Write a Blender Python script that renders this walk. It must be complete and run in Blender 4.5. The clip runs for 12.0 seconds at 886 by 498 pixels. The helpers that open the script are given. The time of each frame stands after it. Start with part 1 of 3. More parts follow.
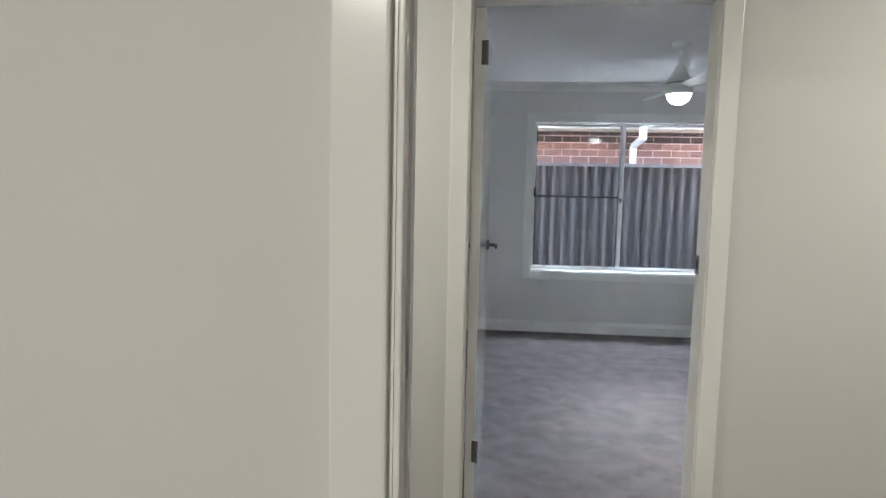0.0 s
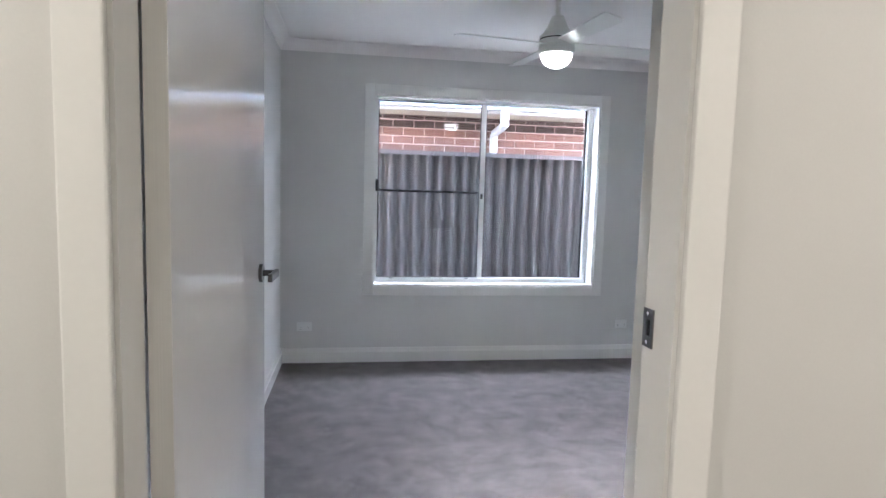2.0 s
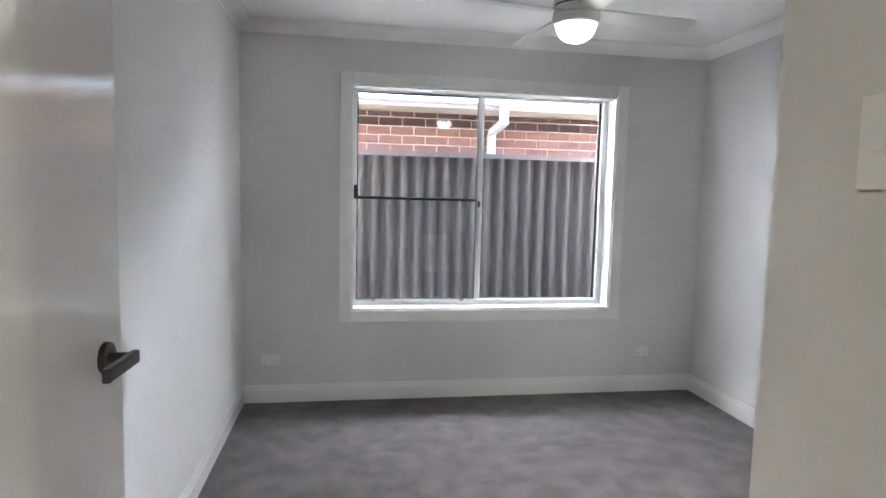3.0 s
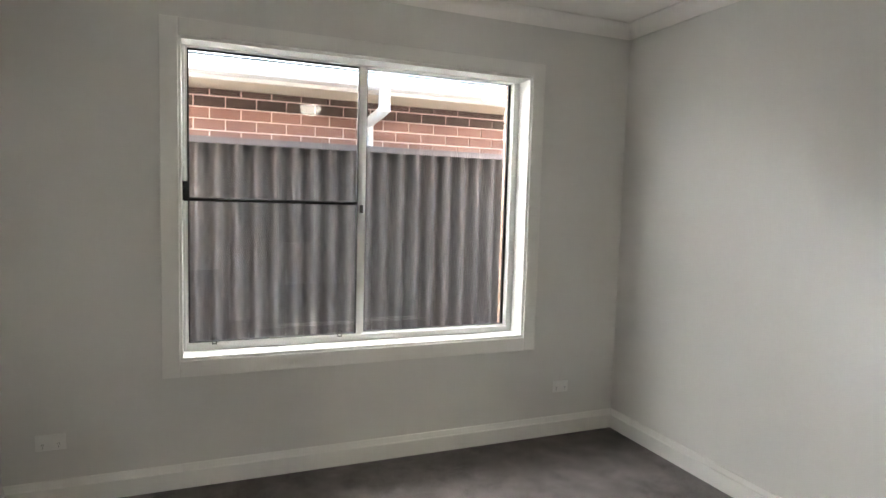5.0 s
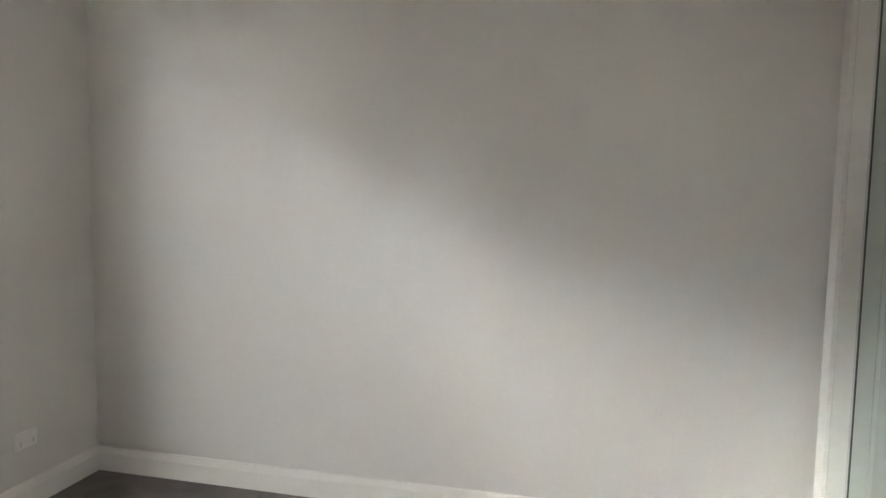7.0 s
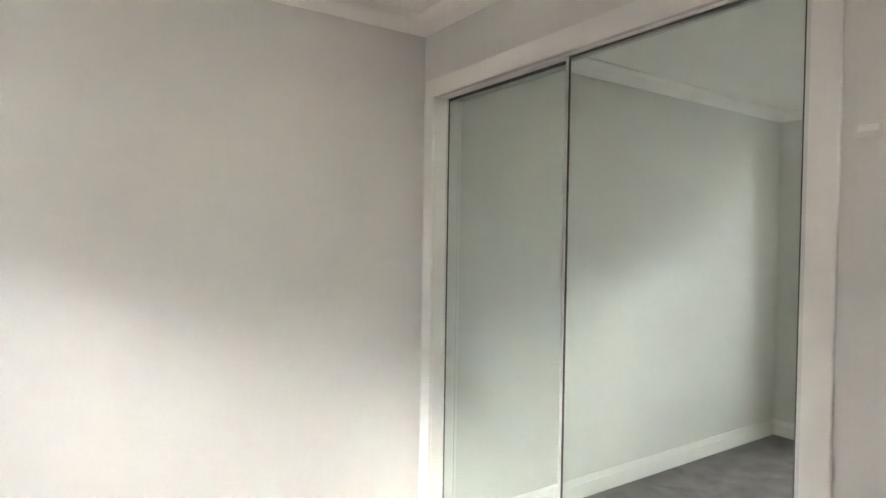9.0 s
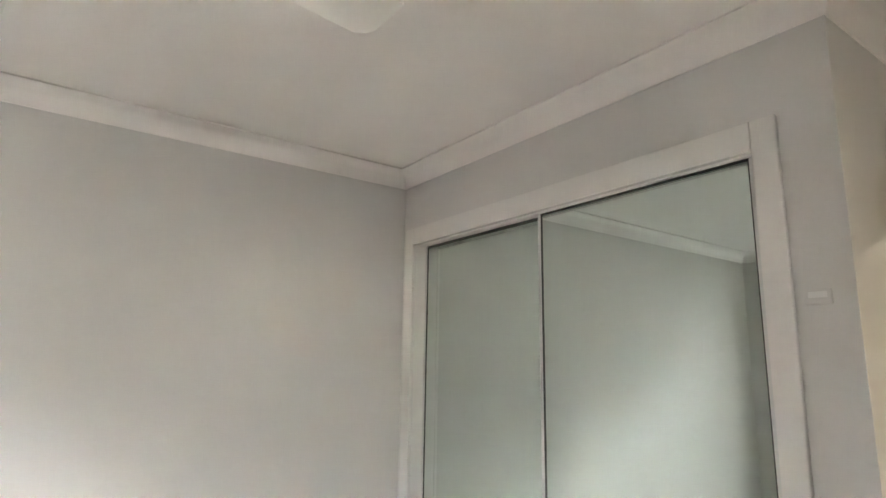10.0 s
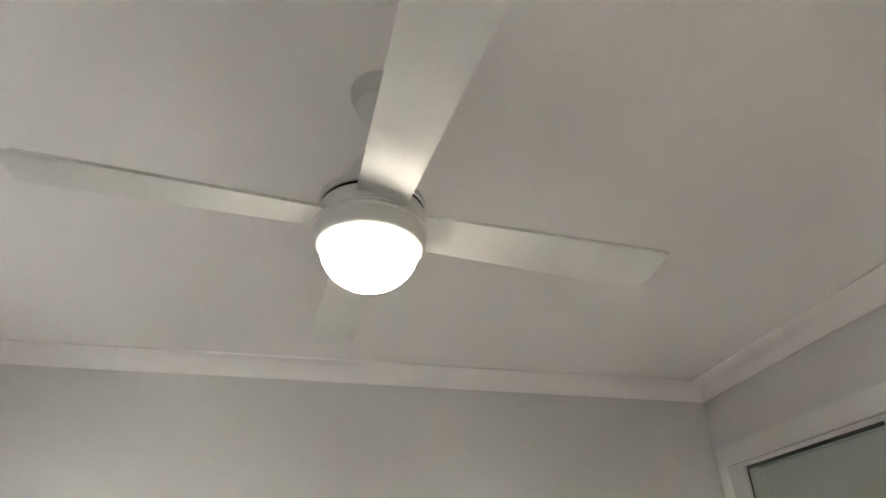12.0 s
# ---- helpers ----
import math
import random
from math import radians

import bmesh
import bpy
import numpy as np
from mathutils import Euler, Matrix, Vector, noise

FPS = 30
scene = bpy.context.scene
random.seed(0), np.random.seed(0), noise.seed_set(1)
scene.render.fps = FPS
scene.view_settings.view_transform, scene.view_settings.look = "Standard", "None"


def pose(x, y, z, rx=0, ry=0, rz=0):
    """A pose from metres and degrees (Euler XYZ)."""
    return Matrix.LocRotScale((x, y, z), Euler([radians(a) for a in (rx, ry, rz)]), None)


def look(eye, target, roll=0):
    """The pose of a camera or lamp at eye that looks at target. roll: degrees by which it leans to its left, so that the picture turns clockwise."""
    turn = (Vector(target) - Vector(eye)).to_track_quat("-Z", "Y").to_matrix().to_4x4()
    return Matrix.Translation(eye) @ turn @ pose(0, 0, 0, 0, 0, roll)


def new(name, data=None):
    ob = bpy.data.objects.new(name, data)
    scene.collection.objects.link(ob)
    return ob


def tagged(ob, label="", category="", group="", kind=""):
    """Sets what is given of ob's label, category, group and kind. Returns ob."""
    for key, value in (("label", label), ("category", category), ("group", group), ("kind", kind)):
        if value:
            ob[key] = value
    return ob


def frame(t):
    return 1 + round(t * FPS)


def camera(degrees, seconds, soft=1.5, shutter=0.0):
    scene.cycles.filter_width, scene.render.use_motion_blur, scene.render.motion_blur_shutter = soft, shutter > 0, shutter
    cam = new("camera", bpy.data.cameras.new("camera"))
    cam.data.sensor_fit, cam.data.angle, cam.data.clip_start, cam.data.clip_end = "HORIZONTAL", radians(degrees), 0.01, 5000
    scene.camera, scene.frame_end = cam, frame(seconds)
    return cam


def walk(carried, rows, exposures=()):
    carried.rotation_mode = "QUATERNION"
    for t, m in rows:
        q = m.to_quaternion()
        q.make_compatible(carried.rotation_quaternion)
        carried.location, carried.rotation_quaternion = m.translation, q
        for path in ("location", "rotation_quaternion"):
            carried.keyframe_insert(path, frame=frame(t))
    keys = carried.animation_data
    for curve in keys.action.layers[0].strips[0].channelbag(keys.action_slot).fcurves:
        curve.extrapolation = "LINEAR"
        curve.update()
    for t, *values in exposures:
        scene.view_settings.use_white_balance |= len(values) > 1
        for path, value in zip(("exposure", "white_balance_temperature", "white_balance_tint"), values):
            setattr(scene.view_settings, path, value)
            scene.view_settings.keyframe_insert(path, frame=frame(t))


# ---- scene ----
cam = camera(73.6, 12.0)
EXPOSURES = [(0, 5.85, 5400, 8), (0.5, 5.85, 5450, 9), (1, 5.9, 5650, 11), (1.9, 6.15, 5450, 13), (2.7, 6.2, 5650, 12), (4.3, 5.97, 6650, 9), (6.5, 5.82, 6700, 9), (7.7, 6.05, 6750, 10), (9.3, 6.78, 6800, 11), (12, 6.30, 6700, 10)]
PATH = [
    (0, (0.305, -5.954, 1.378), (0.146, -3.97, 1.189), 1.2),
    (0.5, (0.375, -5.676, 1.358), (0.455, -3.687, 1.165), 1.5),
    (1, (0.457, -5.37, 1.339), (0.663, -3.39, 1.147), 1.3),
    (1.5, (0.533, -5.029, 1.345), (0.809, -3.058, 1.153), 1.6),
    (2, (0.551, -4.66, 1.361), (0.852, -2.692, 1.171), 1.6),
    (2.5, (0.617, -4.314, 1.382), (0.928, -2.347, 1.193), 1.6),
    (2.7, (0.664, -4.17, 1.39), (0.971, -2.202, 1.203), 1.4),
    (4.3, (0.722, -3.255, 1.411), (1.188, -1.318, 1.244), 1.4),
    (4.5, (0.787, -3.189, 1.411), (1.296, -1.263, 1.234), 1.5),
    (5, (0.802, -2.972, 1.392), (1.556, -1.126, 1.23), 1.6),
    (5.5, (0.85, -2.807, 1.387), (1.94, -1.138, 1.215), 1.9),
    (6, (0.896, -2.59, 1.356), (2.353, -1.228, 1.208), 1.9),
    (6.5, (0.954, -2.475, 1.371), (2.676, -1.468, 1.216), 2.1),
    (7, (0.81, -2.217, 1.309), (2.759, -1.793, 1.16), 1.0),
    (7.3, (0.744, -2.182, 1.291), (2.732, -1.998, 1.176), 1.4),
    (7.5, (0.787, -2.116, 1.301), (2.784, -2.146, 1.192), 1.5),
    (7.7, (0.805, -2.058, 1.31), (2.789, -2.286, 1.195), 1.8),
    (9.3, (0.869, -1.636, 1.487), (2.465, -2.842, 1.523), 0.5),
    (9.5, (0.867, -1.631, 1.493), (2.444, -2.853, 1.625), 0.9),
    (10, (0.823, -1.635, 1.539), (2.409, -2.789, 1.927), 0.9),
    (10.5, (0.765, -1.604, 1.619), (2.386, -2.59, 2.25), -0.1),
    (11, (0.732, -1.564, 1.636), (2.384, -2.289, 2.5), -0.7),
    (11.5, (0.717, -1.54, 1.628), (2.391, -1.985, 2.628), -0.4),
    (12, (0.743, -1.566, 1.598), (2.441, -1.819, 2.624), 0.5),
]
walk(cam, [(t, look(eye, target, roll)) for t, eye, target, roll in PATH], EXPOSURES)

# ---- world and light ----
BLADE, HALL_W = 8.0, 0.44
world = bpy.data.worlds.new("sky")
scene.world = world
world.use_nodes = True
wn = world.node_tree
sky = wn.nodes.new("ShaderNodeTexSky")
sky.sky_type = "NISHITA"
sky.sun_disc = False
sky.sun_elevation = radians(30)
sky.sun_rotation = radians(356)
sky.air_density, sky.dust_density, sky.ozone_density = 0.7, 1.5, 0.4
wn.links.new(sky.outputs[0], wn.nodes["Background"].inputs[0])
wn.nodes["Background"].inputs[1].default_value = 0.15
sun_data = bpy.data.lights.new("sun", "SUN")
sun_data.energy, sun_data.angle, sun_data.color = 3.2, radians(150), (0.97, 0.985, 1.0)
sun = new("sun", sun_data)
sun.matrix_world = look((0, 0, 0), (0.07, -1.0, -0.58))


# ---- materials ----
def mat(name, rgb, rough=0.5, metal=0.0, var=0.06, grain=60.0, blotch=2.5, bump=0.02, spec=0.5, coat=0.0):
    """A painted or solid surface: fine grain and broad blotches in colour, roughness and relief."""
    m = bpy.data.materials.new(name)
    m.use_nodes = True
    n, l = m.node_tree.nodes, m.node_tree.links
    p = n["Principled BSDF"]
    p.inputs["Metallic"].default_value = metal
    p.inputs["Specular IOR Level"].default_value = spec
    p.inputs["Coat Weight"].default_value = coat
    tc = n.new("ShaderNodeTexCoord")
    fine, broad = n.new("ShaderNodeTexNoise"), n.new("ShaderNodeTexNoise")
    fine.inputs["Scale"].default_value, broad.inputs["Scale"].default_value = grain, blotch
    fine.inputs["Detail"].default_value = broad.inputs["Detail"].default_value = 4
    l.new(tc.outputs["Object"], fine.inputs["Vector"])
    l.new(tc.outputs["Object"], broad.inputs["Vector"])
    add = n.new("ShaderNodeMath")
    add.operation = "ADD"
    l.new(fine.outputs["Fac"], add.inputs[0])
    l.new(broad.outputs["Fac"], add.inputs[1])
    ramp = n.new("ShaderNodeMapRange")
    ramp.inputs["From Min"].default_value, ramp.inputs["From Max"].default_value = 0.6, 1.4
    ramp.inputs["To Min"].default_value, ramp.inputs["To Max"].default_value = 1 - var, 1 + var
    l.new(add.outputs[0], ramp.inputs["Value"])
    mul = n.new("ShaderNodeVectorMath")
    mul.operation = "SCALE"
    mul.inputs[0].default_value = rgb
    l.new(ramp.outputs[0], mul.inputs["Scale"])
    l.new(mul.outputs[0], p.inputs["Base Color"])
    rr = n.new("ShaderNodeMapRange")
    rr.inputs["To Min"].default_value, rr.inputs["To Max"].default_value = max(0.02, rough * 0.85), min(1, rough * 1.15)
    l.new(broad.outputs["Fac"], rr.inputs["Value"])
    l.new(rr.outputs[0], p.inputs["Roughness"])
    if bump:
        b = n.new("ShaderNodeBump")
        b.inputs["Strength"].default_value, b.inputs["Distance"].default_value = bump, 0.004
        l.new(fine.outputs["Fac"], b.inputs["Height"])
        l.new(b.outputs[0], p.inputs["Normal"])
    return m


def carpet_mat():
    m = bpy.data.materials.new("carpet")
    m.use_nodes = True
    n, l = m.node_tree.nodes, m.node_tree.links
    p = n["Principled BSDF"]
    p.inputs["Roughness"].default_value = 0.95
    p.inputs["Specular IOR Level"].default_value = 0.15
    p.inputs["Sheen Weight"].default_value = 0.25
    p.inputs["Sheen Roughness"].default_value = 0.45
    tc = n.new("ShaderNodeTexCoord")
    patch, tuft, mid = (n.new("ShaderNodeTexNoise") for _ in range(3))
    stretch = n.new("ShaderNodeMapping")
    stretch.inputs["Scale"].default_value = (1.0, 1.0, 1.0)
    l.new(tc.outputs["Object"], stretch.inputs["Vector"])
    for tex, sc, d in ((patch, 7.5, 9), (mid, 26, 5), (tuft, 260, 2)):
        tex.inputs["Scale"].default_value, tex.inputs["Detail"].default_value = sc, d
        l.new(stretch.outputs[0], tex.inputs["Vector"])
    patch.inputs["Distortion"].default_value = 0.25
    ramp = n.new("ShaderNodeValToRGB")
    ramp.color_ramp.elements[0].position, ramp.color_ramp.elements[1].position = 0.36, 0.66
    ramp.color_ramp.elements[0].color = (0.092, 0.079, 0.074, 1)
    ramp.color_ramp.elements[1].color = (0.160, 0.139, 0.131, 1)
    l.new(patch.outputs["Fac"], ramp.inputs[0])
    a = n.new("ShaderNodeMath")
    a.operation = "MULTIPLY_ADD"
    a.inputs[1].default_value = 0.5
    l.new(mid.outputs["Fac"], a.inputs[0])
    l.new(tuft.outputs["Fac"], a.inputs[2])
    mr = n.new("ShaderNodeMapRange")
    mr.inputs["From Min"].default_value, mr.inputs["From Max"].default_value = 0.4, 1.1
    mr.inputs["To Min"].default_value, mr.inputs["To Max"].default_value = 0.62, 1.35
    l.new(a.outputs[0], mr.inputs["Value"])
    mul = n.new("ShaderNodeVectorMath")
    mul.operation = "SCALE"
    l.new(ramp.outputs[0], mul.inputs[0])
    l.new(mr.outputs[0], mul.inputs["Scale"])
    l.new(mul.outputs[0], p.inputs["Base Color"])
    b = n.new("ShaderNodeBump")
    b.inputs["Strength"].default_value, b.inputs["Distance"].default_value = 0.7, 0.008
    l.new(a.outputs[0], b.inputs["Height"])
    l.new(b.outputs[0], p.inputs["Normal"])
    return m


def brick_mat(name, dark, light):
    m = mat(name, light, 0.9, var=0.12, grain=90, blotch=9, bump=0.5)
    n, l = m.node_tree.nodes, m.node_tree.links
    info, ramp = n.new("ShaderNodeObjectInfo"), n.new("ShaderNodeValToRGB")
    ramp.color_ramp.elements[0].color, ramp.color_ramp.elements[1].color = (*dark, 1), (*light, 1)
    l.new(info.outputs["Random"], ramp.inputs[0])
    scale = next(x for x in n if x.bl_idname == "ShaderNodeVectorMath")
    l.new(ramp.outputs[0], scale.inputs[0])
    return m


def glass_mat(name, tint, ior=1.5):
    m = bpy.data.materials.new(name)
    m.use_nodes = True
    n, l = m.node_tree.nodes, m.node_tree.links
    n.remove(n["Principled BSDF"])
    tr, gl, mix, fr = (n.new("ShaderNode" + k) for k in ("BsdfTransparent", "BsdfGlossy", "MixShader", "Fresnel"))
    tr.inputs[0].default_value = (*tint, 1)
    gl.inputs["Roughness"].default_value = 0.0
    fr.inputs["IOR"].default_value = ior
    l.new(fr.outputs[0], mix.inputs[0])
    l.new(tr.outputs[0], mix.inputs[1])
    l.new(gl.outputs[0], mix.inputs[2])
    l.new(mix.outputs[0], n["Material Output"].inputs[0])
    return m


def mirror_mat():
    m = bpy.data.materials.new("mirror")
    m.use_nodes = True
    p = m.node_tree.nodes["Principled BSDF"]
    p.inputs["Base Color"].default_value = (0.64, 0.72, 0.69, 1)
    p.inputs["Metallic"].default_value = 1
    p.inputs["Roughness"].default_value = 0.015
    return m


def glow(name, rgb, strength):
    m = bpy.data.materials.new(name)
    m.use_nodes = True
    p = m.node_tree.nodes["Principled BSDF"]
    p.inputs["Base Color"].default_value = (0.9, 0.9, 0.88, 1)
    p.inputs["Roughness"].default_value = 0.3
    p.inputs["Emission Color"].default_value = (*rgb, 1)
    p.inputs["Emission Strength"].default_value = strength
    return m


M_WALL = mat("wall_paint", (0.685, 0.68, 0.655), 0.55, var=0.02, grain=220, blotch=1.2, bump=0.05, spec=0.35)
M_CEIL = mat("ceiling_paint", (0.87, 0.85, 0.825), 0.85, var=0.025, grain=180, blotch=1.0, bump=0.04, spec=0.25)
M_TRIM = mat("gloss_trim_paint", (0.82, 0.815, 0.785), 0.22, var=0.015, grain=90, blotch=3, bump=0.025)
M_DOOR = mat("gloss_door_paint", (0.76, 0.755, 0.73), 0.07, var=0.015, grain=120, blotch=2.5, bump=0.02, spec=0.9)
dn, dl = M_DOOR.node_tree.nodes, M_DOOR.node_tree.links
grain_map, grain_tex, grain_bump = (dn.new("ShaderNode" + k) for k in ("Mapping", "TexNoise", "Bump"))
grain_map.inputs["Scale"].default_value = (420, 420, 1.2)
grain_tex.inputs["Scale"].default_value = 1.0
grain_bump.inputs["Strength"].default_value, grain_bump.inputs["Distance"].default_value = 0.35, 0.0008
dl.new(next(x for x in dn if x.bl_idname == "ShaderNodeTexCoord").outputs["Object"], grain_map.inputs["Vector"])
dl.new(grain_map.outputs[0], grain_tex.inputs["Vector"])
dl.new(grain_tex.outputs["Fac"], grain_bump.inputs["Height"])
dl.new(grain_bump.outputs[0], dn["Principled BSDF"].inputs["Normal"])
M_MINT = mat("mint_door_paint", (0.50, 0.665, 0.63), 0.4, var=0.02, grain=120, blotch=1.5, bump=0.02)
M_CARPET = carpet_mat()
M_ALU = mat("white_aluminium", (0.80, 0.80, 0.78), 0.35, var=0.02, bump=0.01)
M_BLACK = mat("black_plastic", (0.010, 0.010, 0.011), 0.6, bump=0.02, spec=0.15)
# dark grey that carries the gap shade round the mirror doors
M_GAP = mat("dark_grey_gap", (0.05, 0.055, 0.052), 0.4, bump=0.0)
M_CHROME = mat("dark_satin_steel", (0.11, 0.108, 0.105), 0.28, metal=1.0, var=0.05, grain=200, bump=0.01)
M_STRIKE = mat("brushed_steel", (0.20, 0.195, 0.19), 0.3, metal=1.0, var=0.05, grain=200, bump=0.01)
M_BRIGHT = mat("polished_stile", (0.80, 0.81, 0.80), 0.14, metal=1.0, var=0.02, bump=0.0)
M_STILE = mat("pale_stile_enamel", (0.70, 0.72, 0.70), 0.12, var=0.02, bump=0.0)
M_PLATE = mat("white_plastic", (0.80, 0.80, 0.78), 0.35, var=0.01, bump=0.0)
M_FAN = mat("white_fan_enamel", (0.80, 0.80, 0.76), 0.3, var=0.015, bump=0.01)
M_FENCE = mat("grey_steel_sheet", (0.066, 0.062, 0.062), 0.5, var=0.03, grain=40, blotch=1.8, bump=0.0)
M_RAIL = mat("fence_rail_steel", (0.062, 0.061, 0.066), 0.4, var=0.05, bump=0.02)
M_BRICK = brick_mat("red_brick", (0.140, 0.070, 0.053), (0.205, 0.110, 0.084))
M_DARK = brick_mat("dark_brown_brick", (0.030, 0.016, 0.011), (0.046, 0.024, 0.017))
M_CREAM = brick_mat("tan_brick", (0.15, 0.085, 0.053), (0.20, 0.115, 0.073))
M_MORTAR = mat("mortar", (0.58, 0.47, 0.43), 0.95, var=0.15, grain=120, blotch=8, bump=0.5)
M_SOFFIT = mat("eave_paint", (0.40, 0.34, 0.26), 0.7, var=0.03, bump=0.02)
M_PVC = mat("cream_pipe", (0.40, 0.385, 0.34), 0.4, var=0.03, bump=0.01)
M_GUTTER = mat("white_gutter", (0.42, 0.42, 0.40), 0.4, var=0.03, bump=0.01)
M_ROOF = mat("roof_tile_grey", (0.10, 0.10, 0.105), 0.8, var=0.2, grain=20, blotch=3, bump=0.3)
M_GROUND = mat("side_path_soil", (0.16, 0.14, 0.12), 0.95, var=0.3, grain=30, blotch=2, bump=0.6)
M_GLASS = glass_mat("window_glass", (0.93, 0.95, 0.94))
M_MIRROR = mirror_mat()
M_LAMP = glow("lit_opal_glass", (1.0, 0.93, 0.82), 0.25)
M_LED = glow("lit_downlight", (1.0, 0.86, 0.68), 0.6)


# ---- building helpers ----
def box(bm, x0, x1, y0, y1, z0, z1, bevel=0.0):
    """Adds a box to bm, with rounded edges if bevel is given."""
    m = Matrix.Translation(((x0 + x1) / 2, (y0 + y1) / 2, (z0 + z1) / 2)) @ Matrix.Diagonal((abs(x1 - x0), abs(y1 - y0), abs(z1 - z0), 1))
    made = bmesh.ops.create_cube(bm, size=1, matrix=m)["verts"]
    if bevel:
        edges = list({e for v in made for e in v.link_edges})
        bmesh.ops.bevel(bm, geom=edges, offset=bevel, segments=2, profile=0.6, affect="EDGES")
    return bm


def boxes(*rows, bevel=0.0):
    bm = bmesh.new()
    for r in rows:
        box(bm, *r, bevel=bevel)
    return bm


def lathe(bm, profile, centre=(0, 0, 0), steps=48):
    """Turns (radius, height) pairs about the vertical through centre."""
    rings = []
    for r, z in profile:
        rings.append([bm.verts.new((centre[0] + r * math.cos(2 * math.pi * k / steps), centre[1] + r * math.sin(2 * math.pi * k / steps), centre[2] + z)) for k in range(steps)])
    for a, b in zip(rings, rings[1:]):
        for k in range(steps):
            bm.faces.new((a[k], a[(k + 1) % steps], b[(k + 1) % steps], b[k]))
    for ring in (rings[0], rings[-1]):
        bm.faces.new(ring)
    bmesh.ops.recalc_face_normals(bm, faces=bm.faces)
    return bm


def tube(bm, points, r, steps=16):
    """A round bar along a line of points."""
    pts = [Vector(p) for p in points]
    rings = []
    for i, p in enumerate(pts):
        d = (pts[min(i + 1, len(pts) - 1)] - pts[max(i - 1, 0)]).normalized()
        q = d.to_track_quat("Z", "Y").to_matrix()
        rings.append([bm.verts.new(p + q @ Vector((r * math.cos(2 * math.pi * k / steps), r * math.sin(2 * math.pi * k / steps), 0))) for k in range(steps)])
    for a, b in zip(rings, rings[1:]):
        for k in range(steps):
            bm.faces.new((a[k], a[(k + 1) % steps], b[(k + 1) % steps], b[k]))
    bm.faces.new(rings[0]), bm.faces.new(rings[-1])
    bmesh.ops.recalc_face_normals(bm, faces=bm.faces)
    return bm


def sweep(bm, profile, path, closed=False):
    """Runs a profile of (out, up) pairs along a plan line with mitred corners; out is to the left of the way walked."""
    pts = [Vector(p) for p in path]
    n = len(pts)
    rings = []
    for i, p in enumerate(pts):
        a = pts[i - 1] if (i or closed) else None
        b = pts[(i + 1) % n] if (i < n - 1 or closed) else None
        da = (p - a).normalized() if a is not None else (b - p).normalized()
        db = (b - p).normalized() if b is not None else da
        na, nb = Vector((-da.y, da.x)), Vector((-db.y, db.x))
        mid = (na + nb).normalized()
        k = 1 / max(0.2, mid.dot(na))
        rings.append([bm.verts.new((p.x + mid.x * o * k, p.y + mid.y * o * k, u)) for o, u in profile])
    m = len(profile)
    for i in range(n if closed else n - 1):
        a, b = rings[i], rings[(i + 1) % n]
        for j in range(m):
            bm.faces.new((a[j], b[j], b[(j + 1) % m], a[(j + 1) % m]))
    if not closed:
        bm.faces.new(rings[0]), bm.faces.new(rings[-1])
    bmesh.ops.recalc_face_normals(bm, faces=bm.faces)
    return bm


def frame_bars(bm, x0, x1, z0, z1, wide, y_wall, out, sides="LRTB", bevel=0.004):
    """Flat mouldings round an opening, standing out from the wall at y_wall, stepped thinner at the inner edge."""
    s = 1 if out > 0 else -1
    def bar(a, b, c, d):
        lo, hi = sorted((y_wall + s * 0.0005, y_wall + out))
        box(bm, a, b, lo, hi, c, d, bevel)
    if "L" in sides:
        bar(x0 - wide, x0, z0 - (wide if "B" in sides else 0), z1 + (wide if "T" in sides else 0))
    if "R" in sides:
        bar(x1, x1 + wide, z0 - (wide if "B" in sides else 0), z1 + (wide if "T" in sides else 0))
    if "T" in sides:
        bar(x0, x1, z1, z1 + wide)
    if "B" in sides:
        bar(x0, x1, z0 - wide, z0)
    return bm


def finish(bm, name, material, smooth=False):
    me = bpy.data.meshes.new(name)
    bm.to_mesh(me)
    bm.free()
    me.materials.append(material)
    if smooth:
        for p in me.polygons:
            p.use_smooth = True
        me.set_sharp_from_angle(angle=radians(40))
    return me


def part(name, bm, material, parent, label="", smooth=False):
    """Links a bmesh as one mesh object under a thing or a part."""
    ob = new(name, finish(bm, name, material, smooth))
    ob.parent = parent
    return tagged(ob, label)


def solid(name, bm, material, label, category, kind="", group="", smooth=False):
    return tagged(new(name, finish(bm, name, material, smooth)), label, category, group, kind)


def thing(name, label, category, kind="", group="", at=(0, 0, 0)):
    ob = new(name)
    ob.empty_display_size = 0.1
    ob.location = at
    return tagged(ob, label, category, group, kind)


# ---- the plan ----
XR, YC, XC, YD, YH = 3.193, -3.13, 1.33, -3.665, -3.765
H = 2.460
WX0, WX1, WZ0, WZ1 = 0.700, 2.535, 0.608, 2.104
DX0, DX1, DH = 0.222, 1.078, 2.095
AY0, AY1, AX0, AX1 = -5.29, -5.18, 0.197, 1.05
CX0, CX1, CZ = 1.523, 3.095, 2.098
SKIRT = [(0, 0), (0.018, 0), (0.018, 0.082), (0.013, 0.088), (0.006, 0.112), (0, 0.116)]
COVE = [(-0.003, H - 0.075), (0.006, H - 0.075), (0.009, H - 0.064), (0.022, H - 0.036), (0.045, H - 0.016), (0.066, H - 0.009), (0.075, H - 0.006), (0.075, H + 0.003), (-0.003, H + 0.003)]

